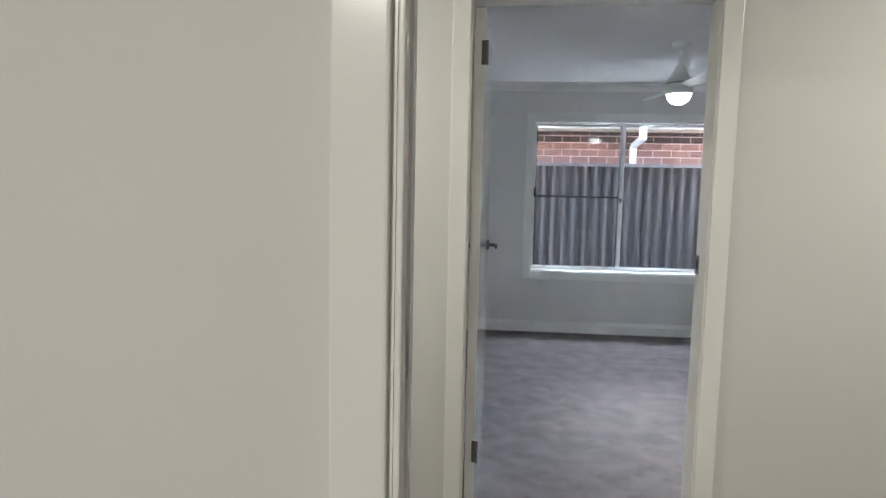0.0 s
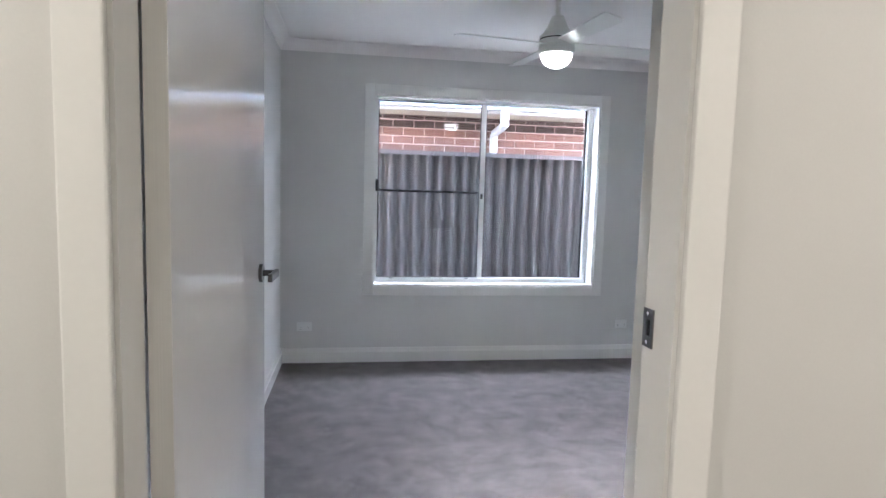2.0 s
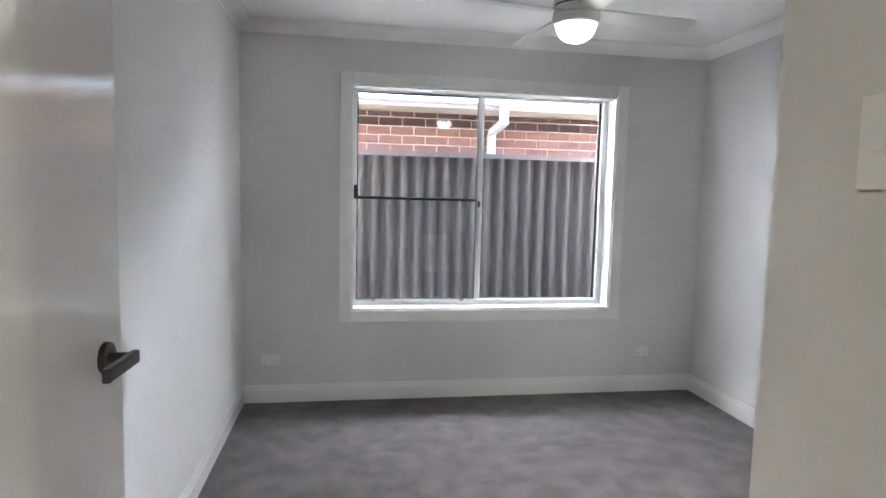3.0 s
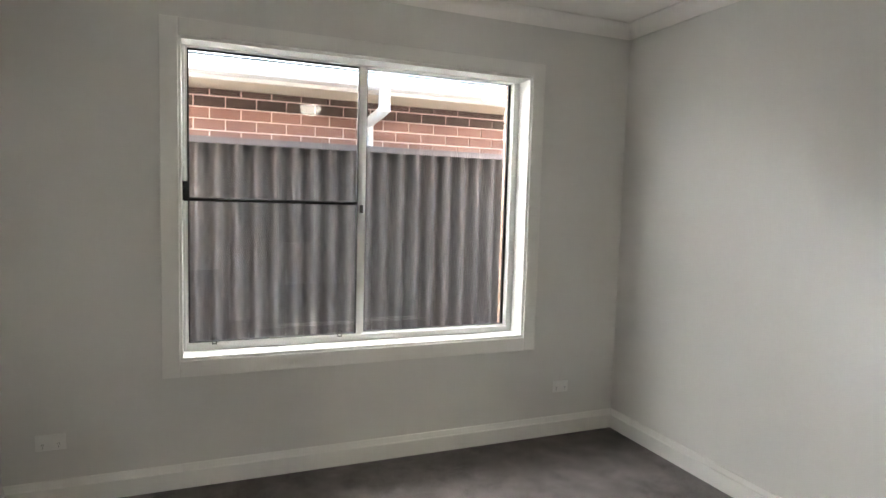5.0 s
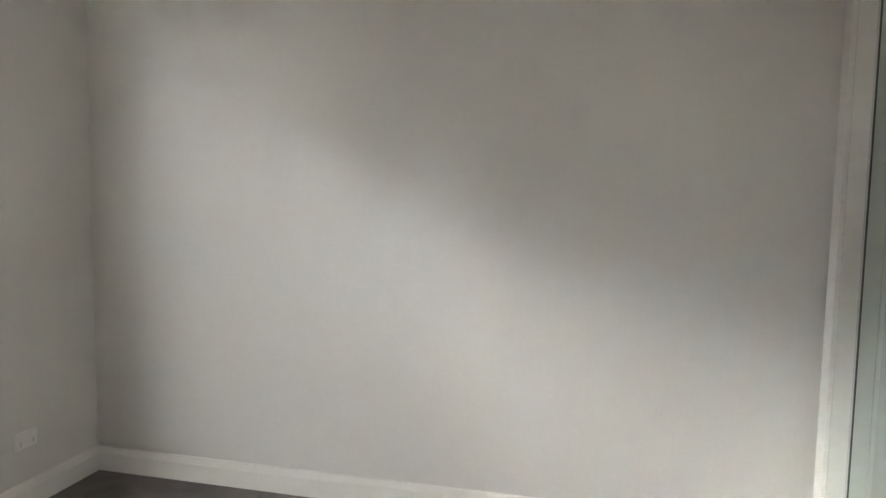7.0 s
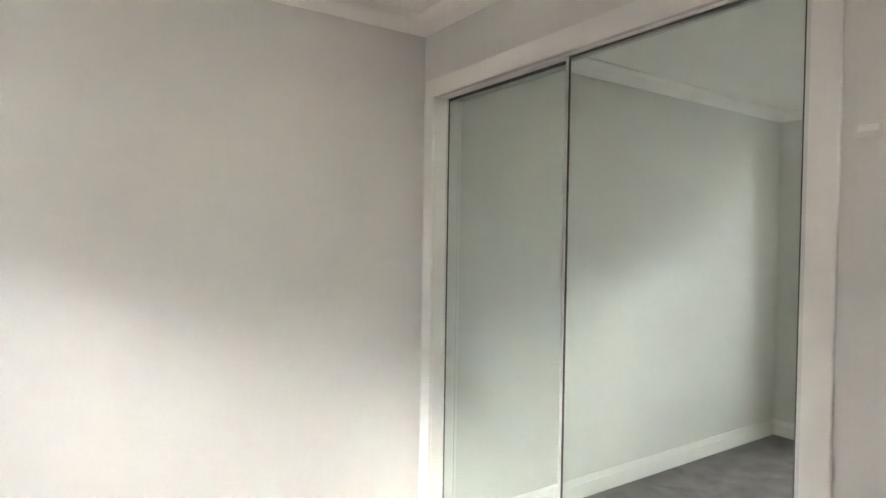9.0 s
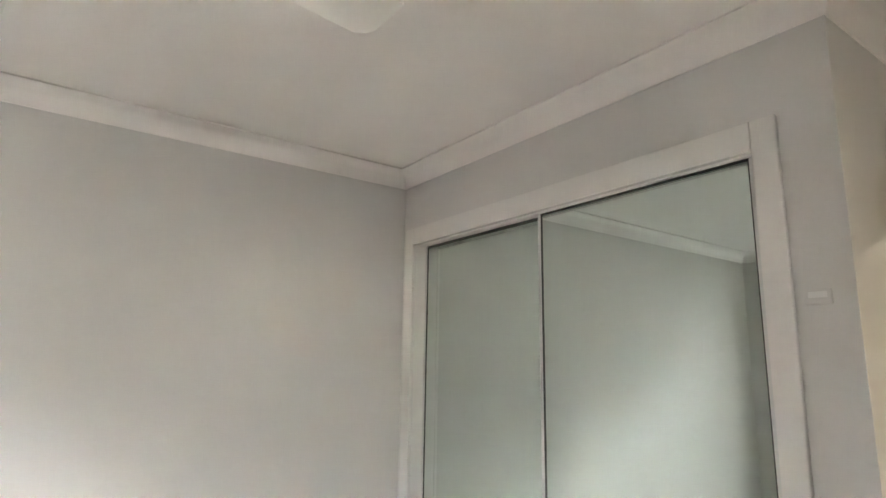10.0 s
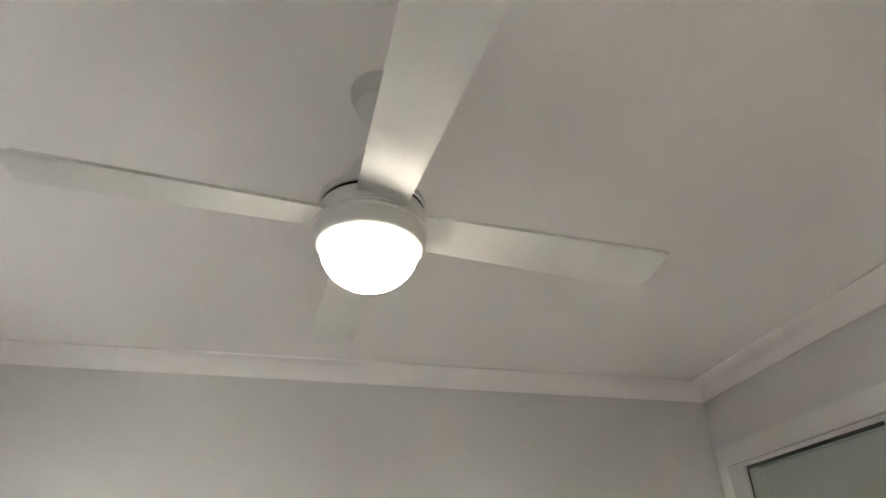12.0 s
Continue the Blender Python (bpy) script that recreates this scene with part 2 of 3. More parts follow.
# floors and ceilings
solid("floor", boxes((-0.05, XR + 0.05, YH, 0.05, -0.12, 0.0)), M_CARPET, "grey mauve cut-pile carpet with shading marks", "carpet", "structure")
solid("floor_hall", boxes((-3.0, 4.6, -8.5, YH, -0.12, 0.0)), M_CARPET, "grey cut-pile carpet of the hall", "carpet", "structure")
solid("ceiling", boxes((-3.2, 4.8, -8.7, 0.30, H, H + 0.12)), M_CEIL, "flat white plasterboard ceiling", "ceiling", "structure")

# window wall with its opening
solid("wall_north", boxes((-0.1, WX0, 0, 0.11, 0, H), (WX1, XR + 0.1, 0, 0.11, 0, H), (WX0, WX1, 0, 0.11, 0, WZ0), (WX0, WX1, 0, 0.11, WZ1, H)),
      M_WALL, "pale grey painted plaster wall round the window", "wall", "structure")
solid("wall_east", boxes((XR, XR + 0.1, YD, 0, 0, H)), M_WALL, "plain pale grey painted plaster wall", "wall", "structure")
solid("wall_west", boxes((-0.1, 0, YD, 0, 0, H)), M_WALL, "plain pale grey painted plaster wall", "wall", "structure")
solid("wall_closet", boxes((XC, CX0 - 0.02, YC - 0.09, YC, 0, H), (CX1 + 0.02, XR, YC - 0.09, YC, 0, H), (CX0 - 0.02, CX1 + 0.02, YC - 0.09, YC, CZ + 0.02, H), (XC, XC + 0.09, YD, YC - 0.09, 0, H)),
      M_WALL, "pale grey painted wall of the built-in wardrobe", "wall", "structure")
MX0, MX1 = -0.93, -0.07
solid("wall_south", boxes((-3.0, MX0 - 0.02, YH, YD, 0, H), (MX0 - 0.02, MX1 + 0.02, YH, YD, DH, H), (MX1 + 0.02, DX0 - 0.02, YH, YD, 0, H), (DX0 - 0.02, DX1 + 0.02, YH, YD, DH, H), (DX1 + 0.02, 4.6, YH, YD, 0, H)),
      M_WALL, "pale painted plaster wall between hall and bedroom", "wall", "structure")
solid("wall_hall", boxes((-3.0, AX0 - 0.02, AY0, AY1, 0, H), (AX1 + 0.02, 4.6, AY0, AY1, 0, H), (AX0 - 0.02, AX1 + 0.02, AY0, AY1, DH, H)),
      M_WALL, "pale painted plaster wall with a doorway to the hall", "wall", "structure")
solid("wall_hall_ends", boxes((-3.1, -3.0, -8.5, YD, 0, H), (4.6, 4.7, -8.5, YD, 0, H), (-3.0, 4.6, -8.6, -8.5, 0, H)),
      M_WALL, "plain pale painted plaster wall", "wall", "structure")

# cornice and skirting
room = [(0, YD), (XC, YD), (XC, YC), (XR, YC), (XR, 0), (0, 0)]
solid("cornice_trim", sweep(bmesh.new(), COVE, room, True), M_CEIL, "white coved plaster cornice round the room", "cornice", "structure", smooth=True)
bm = bmesh.new()
sweep(bm, SKIRT, [(DX1 + 0.075, YD), (XC, YD), (XC, YC), (CX0 - 0.066, YC)])
sweep(bm, SKIRT, [(XR, YC + 0.001), (XR, 0), (0, 0), (0, YD), (DX0 - 0.075, YD)])
solid("baseboard", bm, M_TRIM, "white gloss skirting board with a bevelled top", "skirting", "structure")

# ---- window ----
window = thing("window_1", "white aluminium sliding window with two panes and a black locking bar", "window", "structure")
bm = bmesh.new()
box(bm, WX0 - 0.001, WX0 + 0.018, -0.006, 0.184, WZ0 + 0.018, WZ1 - 0.018, 0.002)
box(bm, WX1 - 0.018, WX1 + 0.001, -0.006, 0.184, WZ0 + 0.018, WZ1 - 0.018, 0.002)
box(bm, WX0, WX1, -0.006, 0.184, WZ1 - 0.018, WZ1, 0.002)
box(bm, WX0, WX1, -0.006, 0.184, WZ0, WZ0 + 0.018, 0.002)
part("window_sill", bm, M_TRIM, window, "white gloss timber reveal and sill")
part("architrave", frame_bars(bmesh.new(), WX0 + 0.006, WX1 - 0.006, WZ0 + 0.006, WZ1 - 0.006, 0.078, 0, -0.017), M_TRIM, window, "white painted timber architrave")
FX0, FX1, FZ0, FZ1 = WX0 + 0.019, WX1 - 0.019, WZ0 + 0.019, WZ1 - 0.019
bm = bmesh.new()
fw = 0.036
FY0, FY1 = 0.115, 0.180
box(bm, FX0, FX0 + 0.012, FY0, FY1, FZ0, FZ1, 0.003)
box(bm, FX1 - fw, FX1, FY0, FY1, FZ0, FZ1, 0.003)
box(bm, FX0 + 0.012, FX1 - fw, FY0, FY1, FZ1 - 0.006, FZ1, 0.002)
box(bm, FX0 + 0.012, FX1 - fw, FY0, FY1, FZ0, FZ0 + 0.032, 0.003)
part("window_frame", bm, M_ALU, window, "white powder-coated outer frame")
GX0, GX1, GZ0, GZ1, MX = FX0 + 0.012, FX1 - fw, FZ0 + 0.032, FZ1 - 0.006, 1.592


def sash(name, x0, x1, y, lw, rw, seal_l, seal_r, seal_t):
    """A sliding sash: slim bars, a black seal along the glass, a pane."""
    s = part(name, boxes((x0, x0 + lw, y, y + 0.024, GZ0, GZ1), (x1 - rw, x1, y, y + 0.024, GZ0, GZ1), (x0 + lw, x1 - rw, y, y + 0.024, GZ1 - 0.003, GZ1), (x0 + lw, x1 - rw, y, y + 0.024, GZ0, GZ0 + 0.006), bevel=0.0012), M_ALU, window, "slim white sash frame")
    a, b, c, d = x0 + lw, x1 - rw, GZ0 + 0.006, GZ1 - 0.003
    part("gasket", boxes((a, a + seal_l, y + 0.003, y + 0.021, c, d), (b - seal_r, b, y + 0.003, y + 0.021, c, d), (a + seal_l, b - seal_r, y + 0.003, y + 0.021, d - seal_t, d), (a + seal_l, b - seal_r, y + 0.003, y + 0.021, c, c + 0.003)), M_BLACK, s, "black rubber glazing seal")
    g = part("pane", boxes((a + 0.001, b - 0.001, y + 0.010, y + 0.014, c + 0.001, d - 0.001)), M_GLASS, s, "clear glass pane")
    g.visible_shadow = False
    return s


sash("sash", GX0, MX + 0.008, 0.120, 0.008, 0.030, 0.008, 0.005, 0.008)
sash("sash", MX - 0.008, GX1, 0.150, 0.034, 0.002, 0.004, 0.012, 0.003)
part("stile_bead", boxes((MX - 0.014, MX - 0.011, 0.1165, 0.120, GZ0 + 0.006, GZ1 - 0.003), (MX - 0.004, MX - 0.001, 0.1165, 0.120, GZ0 + 0.006, GZ1 - 0.003)), M_ALU, window, "raised bead on the meeting stile")
part("locking_bar", tube(bmesh.new(), [(GX0 - 0.008, 0.108, 1.367), (MX - 0.030, 0.108, 1.365)], 0.0092, 10), M_BLACK, window, "black rod across the sliding sash")
part("lock", boxes((FX0 - 0.002, GX0 + 0.016, 0.088, 0.114, 1.361, 1.452), (FX0 + 0.006, GX0 + 0.006, 0.078, 0.088, 1.385, 1.425), bevel=0.003), M_BLACK, window, "black plastic window lock")
for x in (0.845, 1.468):
    z0, z1 = GZ0 - 0.004, GZ0 + 0.030
    part("latch", boxes((x, x + 0.004, 0.108, 0.119, z0, z1), (x + 0.020, x + 0.024, 0.108, 0.119, z0, z1), (x + 0.004, x + 0.020, 0.108, 0.119, z1 - 0.004, z1), (x + 0.004, x + 0.020, 0.108, 0.119, z0, z0 + 0.004)), M_BLACK, window, "small dark open sash latch")
part("catch", boxes((MX - 0.014, MX + 0.004, 0.106, 0.120, 1.315, 1.358), bevel=0.003), M_CHROME, window, "small grey catch")


# ---- doors ----
def strike(x, y0, y1, z0, z1, side, parent):
    bm = boxes((x, x - side * 0.003, y0, y1, z0, z0 + 0.02), (x, x - side * 0.003, y0, y1, z1 - 0.02, z1), (x, x - side * 0.003, y0, y0 + 0.008, z0 + 0.02, z1 - 0.02), (x, x - side * 0.003, y1 - 0.012, y1, z0 + 0.02, z1 - 0.02))
    p = part("strike_plate", bm, M_STRIKE, parent, "satin steel strike plate with a latch hole")
    part("latch_hole", boxes((x, x - side * 0.0012, y0 + 0.008, y1 - 0.012, z0 + 0.02, z1 - 0.02)), M_BLACK, p)
    for z in (z0 + 0.009, z1 - 0.009):
        bm = lathe(bmesh.new(), [(0.004, 0), (0.004, 0.0012), (0.002, 0.0016)], (0, 0, 0), 12)
        bmesh.ops.transform(bm, matrix=Matrix.Translation((x - side * 0.003, (y0 + y1) / 2, z)) @ Matrix.Rotation(-side * math.pi / 2, 4, "Y"), verts=bm.verts)
        part("screw", bm, M_BRIGHT, p)


def door_frame(name, label, x0, x1, ya, yb, head):
    """Jambs, stops and architraves of a doorway in a wall from ya to yb."""
    f = thing(name, label, "door frame", "structure")
    part("jamb", boxes((x0 - 0.0195, x0, ya + 0.001, yb - 0.001, 0, head - 0.0005)), M_TRIM, f)
    part("jamb", boxes((x1, x1 + 0.0195, ya + 0.001, yb - 0.001, 0, head - 0.0005)), M_TRIM, f)
    part("head", boxes((x0, x1, ya + 0.001, yb - 0.001, head - 0.020, head - 0.0005)), M_TRIM, f)
    part("architrave", frame_bars(bmesh.new(), x0 - 0.006, x1 + 0.006, 0, head - 0.014, 0.067, ya, -0.016, "LRT"), M_TRIM, f)
    part("architrave", frame_bars(bmesh.new(), x0 - 0.006, x1 + 0.006, 0, head - 0.014, 0.067, yb, 0.016, "LRT"), M_TRIM, f)
    return f


frame_1 = door_frame("door_frame_1", "white gloss door frame between hall and bedroom", DX0, DX1, YH, YD, DH)
strike(DX1 - 0.0005, YD - 0.036, YD - 0.002, 1.095, 1.165, 1, frame_1)
frame_2 = door_frame("door_frame_2", "white gloss door frame of the facing room", AX0, AX1, AY0, AY1, DH)
for a, b in ((AY0 + 0.002, AY0 + 0.043), (AY1 - 0.027, AY1 - 0.002)):
    part("stop", boxes((AX0, AX0 + 0.008, a, b, 0, DH - 0.030), (AX1 - 0.008, AX1, a, b, 0, DH - 0.030), bevel=0.0025), M_TRIM, frame_2)
strike(AX0 + 0.0005, AY0 + 0.046, AY0 + 0.080, 1.138, 1.200, -1, frame_2)
frame_3 = door_frame("door_frame_3", "white gloss door frame round the mint door", MX0, MX1, YH, YD, DH)
door_2 = thing("door_2", "closed pale mint green flush door in the hall", "door", "structure")
part("leaf", boxes((MX0 + 0.003, MX1 - 0.003, YH + 0.030, YH + 0.066, 0.01, DH - 0.024), bevel=0.002), M_MINT, door_2)


def lever(parent, x, side):
    """A round rose with a square-ended lever on a door face at x, in the door's own space; side is the way out of the face."""
    rose = lathe(bmesh.new(), [(0.0265, 0), (0.0265, 0.007), (0.025, 0.009), (0.012, 0.009)], (0, 0, 0), 32)
    turn = Matrix.Translation((x, LEAF - 0.068, 1.118)) @ Matrix.Rotation(side * math.pi / 2, 4, "Y")
    bmesh.ops.transform(rose, matrix=turn, verts=rose.verts)
    r = part("rose", rose, M_CHROME, parent, "round satin steel rose", True)
    neck = lathe(bmesh.new(), [(0.009, 0.009), (0.009, 0.046)], (0, 0, 0), 20)
    bmesh.ops.transform(neck, matrix=turn, verts=neck.verts)
    part("neck", neck, M_CHROME, r, "", True)
    bm = boxes((x + side * 0.040, x + side * 0.052, LEAF - 0.175, LEAF - 0.056, 1.107, 1.129), bevel=0.003)
    part("handle", bm, M_CHROME, r, "flat satin steel lever")


LEAF = 0.808
door_1 = thing("door_1", "open white gloss flush door with satin steel lever", "door", "structure", at=(DX0 + 0.004, YD + 0.001, 0))
door_1.rotation_euler = (0, 0, radians(-2.0))
part("leaf", boxes((0.0, 0.038, 0.0, LEAF, 0.012, DH - 0.024), bevel=0.0015), M_DOOR, door_1, "white gloss flush door leaf")
lever(door_1, 0.038, 1)
lever(door_1, 0.0, -1)
for z in (0.350, 1.905):
    bm = lathe(bmesh.new(), [(0.006, -0.045), (0.0065, -0.044), (0.0065, 0.044), (0.006, 0.045)], (0.046, -0.001, z), 16)
    h = part("hinge", bm, M_CHROME, door_1, "satin steel butt hinge", True)
    part("hinge_leaf", boxes((0.026, 0.044, -0.003, -0.0008, z - 0.045, z + 0.045)), M_CHROME, h)
part("latch_plate", boxes((0.008, 0.030, LEAF, LEAF + 0.0015, 1.09, 1.146)), M_CHROME, door_1)

# ---- wardrobe ----
closet = thing("wardrobe_frame", "white timber surround of the sliding wardrobe", "wardrobe", "structure")
part("jamb", boxes((CX0 - 0.0195, CX0, YC - 0.089, YC - 0.001, 0, CZ)), M_TRIM, closet)
part("jamb", boxes((CX1, CX1 + 0.0195, YC - 0.089, YC - 0.001, 0, CZ)), M_TRIM, closet)
part("head", boxes((CX0 - 0.0195, CX1 + 0.0195, YC - 0.089, YC - 0.001, CZ, CZ + 0.0195)), M_TRIM, closet)
bm = frame_bars(bmesh.new(), CX0, CX1, 0, CZ + 0.074, 0.064, YC, 0.017, "LR")
box(bm, CX0, CX1, YC + 0.0005, YC + 0.017, CZ - 0.006, CZ + 0.074, 0.004)
part("architrave", bm, M_TRIM, closet, "white timber architrave")
part("track", boxes((CX0, CX1, YC - 0.085, YC - 0.022, CZ - 0.004, CZ), (CX0, CX1, YC - 0.085, YC - 0.022, 0, 0.012)), M_ALU, closet, "aluminium sliding track")


def mirror_door(x0, x1, y, lw, rw, top, label):
    d = thing("mirror_door", label, "mirror door", "", "sliding mirror doors")
    z0, z1 = 0.014, CZ - 0.005
    for a, b in ((x0, x0 + rw), (x1 - lw, x1)):
        part("stile", boxes((a, b, y - 0.024, y, z0, z1), bevel=0.004), M_STILE, d, "slim pale metal stile")
    # thin dark strips put the shade of the edge gaps into colour
    for a, b in ((x0 - 0.003, x0), (x0 + rw, x0 + rw + 0.004), (x1 - lw - 0.006, x1 - lw), (x1, x1 + 0.0015)):
        part("seal", boxes((a, b, y - 0.016, y - 0.004, z0, z1)), M_GAP, d, "dark strip drawing the shaded gap beside the stile")
    # upper bar coloured dark for the shadow line under the architrave
    for a, b, c in ((z0, z0 + 0.030, M_ALU), (z1 - top, z1, M_GAP)):
        part("rail", boxes((x0 + rw, x1 - lw, y - 0.022, y - 0.003, a, b), bevel=0.002), c, d)
    part("mirror", boxes((x0 + rw + 0.004, x1 - lw - 0.007, y - 0.018, y - 0.006, z0 + 0.030, z1 - top)), M_MIRROR, d, "clear mirror glass")
    return d


mirror_door(CX0 + 0.003, 2.331, YC - 0.030, 0.012, 0.028, 0.008, "tall mirror wardrobe door on the front track")
mirror_door(2.285, CX1 - 0.002, YC - 0.057, 0.008, 0.016, 0.013, "tall mirror wardrobe door on the rear track")
solid("wall_closet_back", boxes((XC + 0.09, XR, YD - 0.004, YD + 0.004, 0, H)), M_WALL, "plain pale back of the wardrobe", "wall", "structure")

# ---- ceiling fan ----
FXC, FYC = 1.60, -1.57
fan = thing("ceiling_fan", "white four-blade ceiling fan with a lit opal dome light", "ceiling fan", at=(FXC, FYC, 0))
part("canopy", lathe(bmesh.new(), [(0.062, H - 0.0005), (0.062, H - 0.012), (0.050, H - 0.040), (0.020, H - 0.052)]), M_FAN, fan, "", True)
part("rod", lathe(bmesh.new(), [(0.0125, H - 0.050), (0.0125, 2.285)]), M_FAN, fan, "", True)
part("motor_cover", lathe(bmesh.new(), [(0.020, 2.30), (0.031, 2.297), (0.037, 2.285), (0.052, 2.245), (0.078, 2.205), (0.092, 2.192), (0.0935, 2.180), (0.060, 2.178)]), M_FAN, fan, "white bell-shaped motor cover", True)
part("shadow_gap", lathe(bmesh.new(), [(0.0895, 2.181), (0.0895, 2.172)]), M_BLACK, fan)
part("motor", lathe(bmesh.new(), [(0.060, 2.174), (0.090, 2.1735), (0.0925, 2.169), (0.0925, 2.144), (0.088, 2.142)]), M_FAN, fan, "", True)
part("ring", lathe(bmesh.new(), [(0.085, 2.141), (0.0945, 2.1405), (0.0975, 2.137), (0.0975, 2.134), (0.0945, 2.131), (0.0935, 2.111), (0.0905, 2.104), (0.086, 2.1005), (0.0812, 2.1005)]), M_FAN, fan, "white light ring", True)
dome = [(0.0812 * math.cos(a), 2.1005 - 0.070 * math.sin(a)) for a in [k * math.pi / 2 / 12 for k in range(12)]] + [(0.004, 2.030)]
part("lamp_shade", lathe(bmesh.new(), dome), M_LAMP, fan, "lit opal glass dome", True)


def blade_mesh():
    bm = bmesh.new()
    secs = []
    rows = [(0.080, 0.041, 0.041), (0.11, 0.043, 0.043), (0.30, 0.049, 0.049), (0.48, 0.055, 0.055), (0.525, 0.056, 0.055), (0.545, 0.055, 0.043), (0.553, 0.053, 0.026)]
    for r, a, b in rows:
        tilt = radians(-11)
        ring = []
        for w, t in ((-a, -0.003), (b, -0.003), (b, 0.003), (-a, 0.003)):
            ring.append(bm.verts.new((r, w * math.cos(tilt), w * math.sin(tilt) + t)))
        secs.append(ring)
    for p, q in zip(secs, secs[1:]):
        for k in range(4):
            bm.faces.new((p[k], p[(k + 1) % 4], q[(k + 1) % 4], q[k]))
    bm.faces.new(secs[0]), bm.faces.new(secs[-1])
    bmesh.ops.recalc_face_normals(bm, faces=bm.faces)
    return bm


blade_me = finish(blade_mesh(), "blade", M_FAN)
for k in range(4):
    b = new("blade", blade_me)
    b.parent = fan
    b.matrix_basis = Matrix.Translation((0, 0, 2.153)) @ Matrix.Rotation(radians(BLADE + 90 * k), 4, "Z")


# ---- small fittings ----
def outlet(x, z, name="power_outlet", w=0.116, h=0.072):
    g = thing(name, "white double power outlet low on the wall", "power outlet", "", "power outlets", at=(x, 0, z))
    part("plate", boxes((-w / 2, w / 2, -0.009, 0, -h / 2, h / 2), bevel=0.003), M_PLATE, g)
    for s in (-0.03, 0.03):
        part("switch", boxes((s - 0.006, s + 0.006, -0.012, -0.009, 0.012, 0.028), bevel=0.001), M_PLATE, g)
        part("socket", boxes((s - 0.004, s - 0.0025, -0.0096, -0.0085, -0.012, -0.004), (s + 0.0025, s + 0.004, -0.0096, -0.0085, -0.012, -0.004), (s - 0.0008, s + 0.0008, -0.0096, -0.0085, -0.024, -0.016)), M_CHROME, g)


outlet(0.184, 0.290)
outlet(2.805, 0.297, w=0.102)


def wall_plate(y, z, w, h, label, rocker):
    s = thing("light_switch", label, "light switch", at=(XC, y, z))
    part("plate", boxes((-0.010, 0, -w / 2, w / 2, -h / 2, h / 2), bevel=0.003), M_PLATE, s)
    part("rocker", boxes((-0.014, -0.010, -rocker / 2, rocker / 2, -0.012, 0.012), bevel=0.001), M_PLATE, s)


wall_plate(-3.326, 1.475, 0.066, 0.116, "white light switch plate on the wardrobe wall", 0.012)


remote = thing("wall_controller", "small white plastic controller on the wall beside the wardrobe", "controller", at=(1.407, YC, 1.708))
part("plate", boxes((-0.029, 0.029, 0.0, 0.008, -0.018, 0.018), bevel=0.003), M_WALL, remote, "white rounded plate")
part("display", boxes((-0.020, 0.020, 0.008, 0.009, -0.002, 0.012), bevel=0.0004), M_PLATE, remote, "pale blank display")


def downlight(x, y, watts):
    d = thing("downlight", "small round lit ceiling downlight with white trim", "downlight", "", "downlights", at=(x, y, H))
    part("trim_ring", lathe(bmesh.new(), [(0.045, -0.0005), (0.055, -0.0005), (0.054, -0.006), (0.046, -0.007), (0.045, -0.004)]), M_PLATE, d, "", True)
    part("lens", lathe(bmesh.new(), [(0.0445, -0.001), (0.0445, -0.003)]), M_LED, d, "lit lens")
    data = bpy.data.lights.new("downlight_lamp", "AREA")
    data.shape, data.size, data.energy, data.color = "DISK", 0.085, watts, (1.0, 0.84, 0.63)
    lamp = new("downlight_lamp", data)
    lamp.location = (x, y, H - 0.010)


downlight(-0.9, -4.55, HALL_W * 1.1)
downlight(2.3, -4.75, HALL_W * 0.8)
downlight(-0.25, -7.30, HALL_W * 2.3)

# ---- outside ----
ground = solid("ground", boxes((-60, 60, 0.11, 60, -0.35, -0.25), (-60, 60, -60, 0.11, -0.35, -0.25)), M_GROUND, "bare soil strip beside the house reaching out level", "ground", "structure")
# NX and EX: house ends out of view, placed for the light let indoors
NY, FY, NX = 2.11, 1.15, -0.40
SOF, EX = 2.22, 3.95
# neighbour's wall, eave and gutter
nb = thing("neighbour_house", "red brick house with pale eave and white gutter beyond the fence", "house")
wall_n = part("wall", boxes((NX, EX, NY + 0.008, NY + 0.20, -0.25, SOF + 0.05)), M_MORTAR, nb, "brick wall with pale mortar joints")
part("soffit", boxes((NX - 0.45, EX + 0.45, NY - 0.45, NY + 0.2, SOF, SOF + 0.012)), M_SOFFIT, nb, "cream painted eave lining")
part("fascia", boxes((NX - 0.45, EX + 0.45, NY - 0.475, NY - 0.45, SOF - 0.006, SOF + 0.17)), M_GUTTER, nb, "white fascia board")
bm = bmesh.new()
gp = [(0.0, 0.02), (0.0, 0.022), (-0.095, 0.022), (-0.112, 0.032), (-0.118, 0.075), (-0.112, 0.085), (-0.118, 0.120), (-0.110, 0.126), (-0.106, 0.120), (-0.108, 0.03), (-0.004, 0.028)]
ends = [[bm.verts.new((x, NY - 0.476 + o, SOF + u)) for o, u in gp] for x in (NX - 0.45, EX + 0.45)]
for k in range(len(gp)):
    bm.faces.new((ends[0][k], ends[1][k], ends[1][(k + 1) % len(gp)], ends[0][(k + 1) % len(gp)]))
bmesh.ops.recalc_face_normals(bm, faces=bm.faces)
part("gutter", bm, M_GUTTER, nb, "white steel gutter")
# unseen roof, its span and pitch chosen to block low sky light
bm = bmesh.new()
rx0, rx1, ry0, ry1, rz = NX - 0.5, EX + 0.5, NY - 0.55, NY + 11.0, SOF + 0.15
half = (rx1 - rx0) / 2
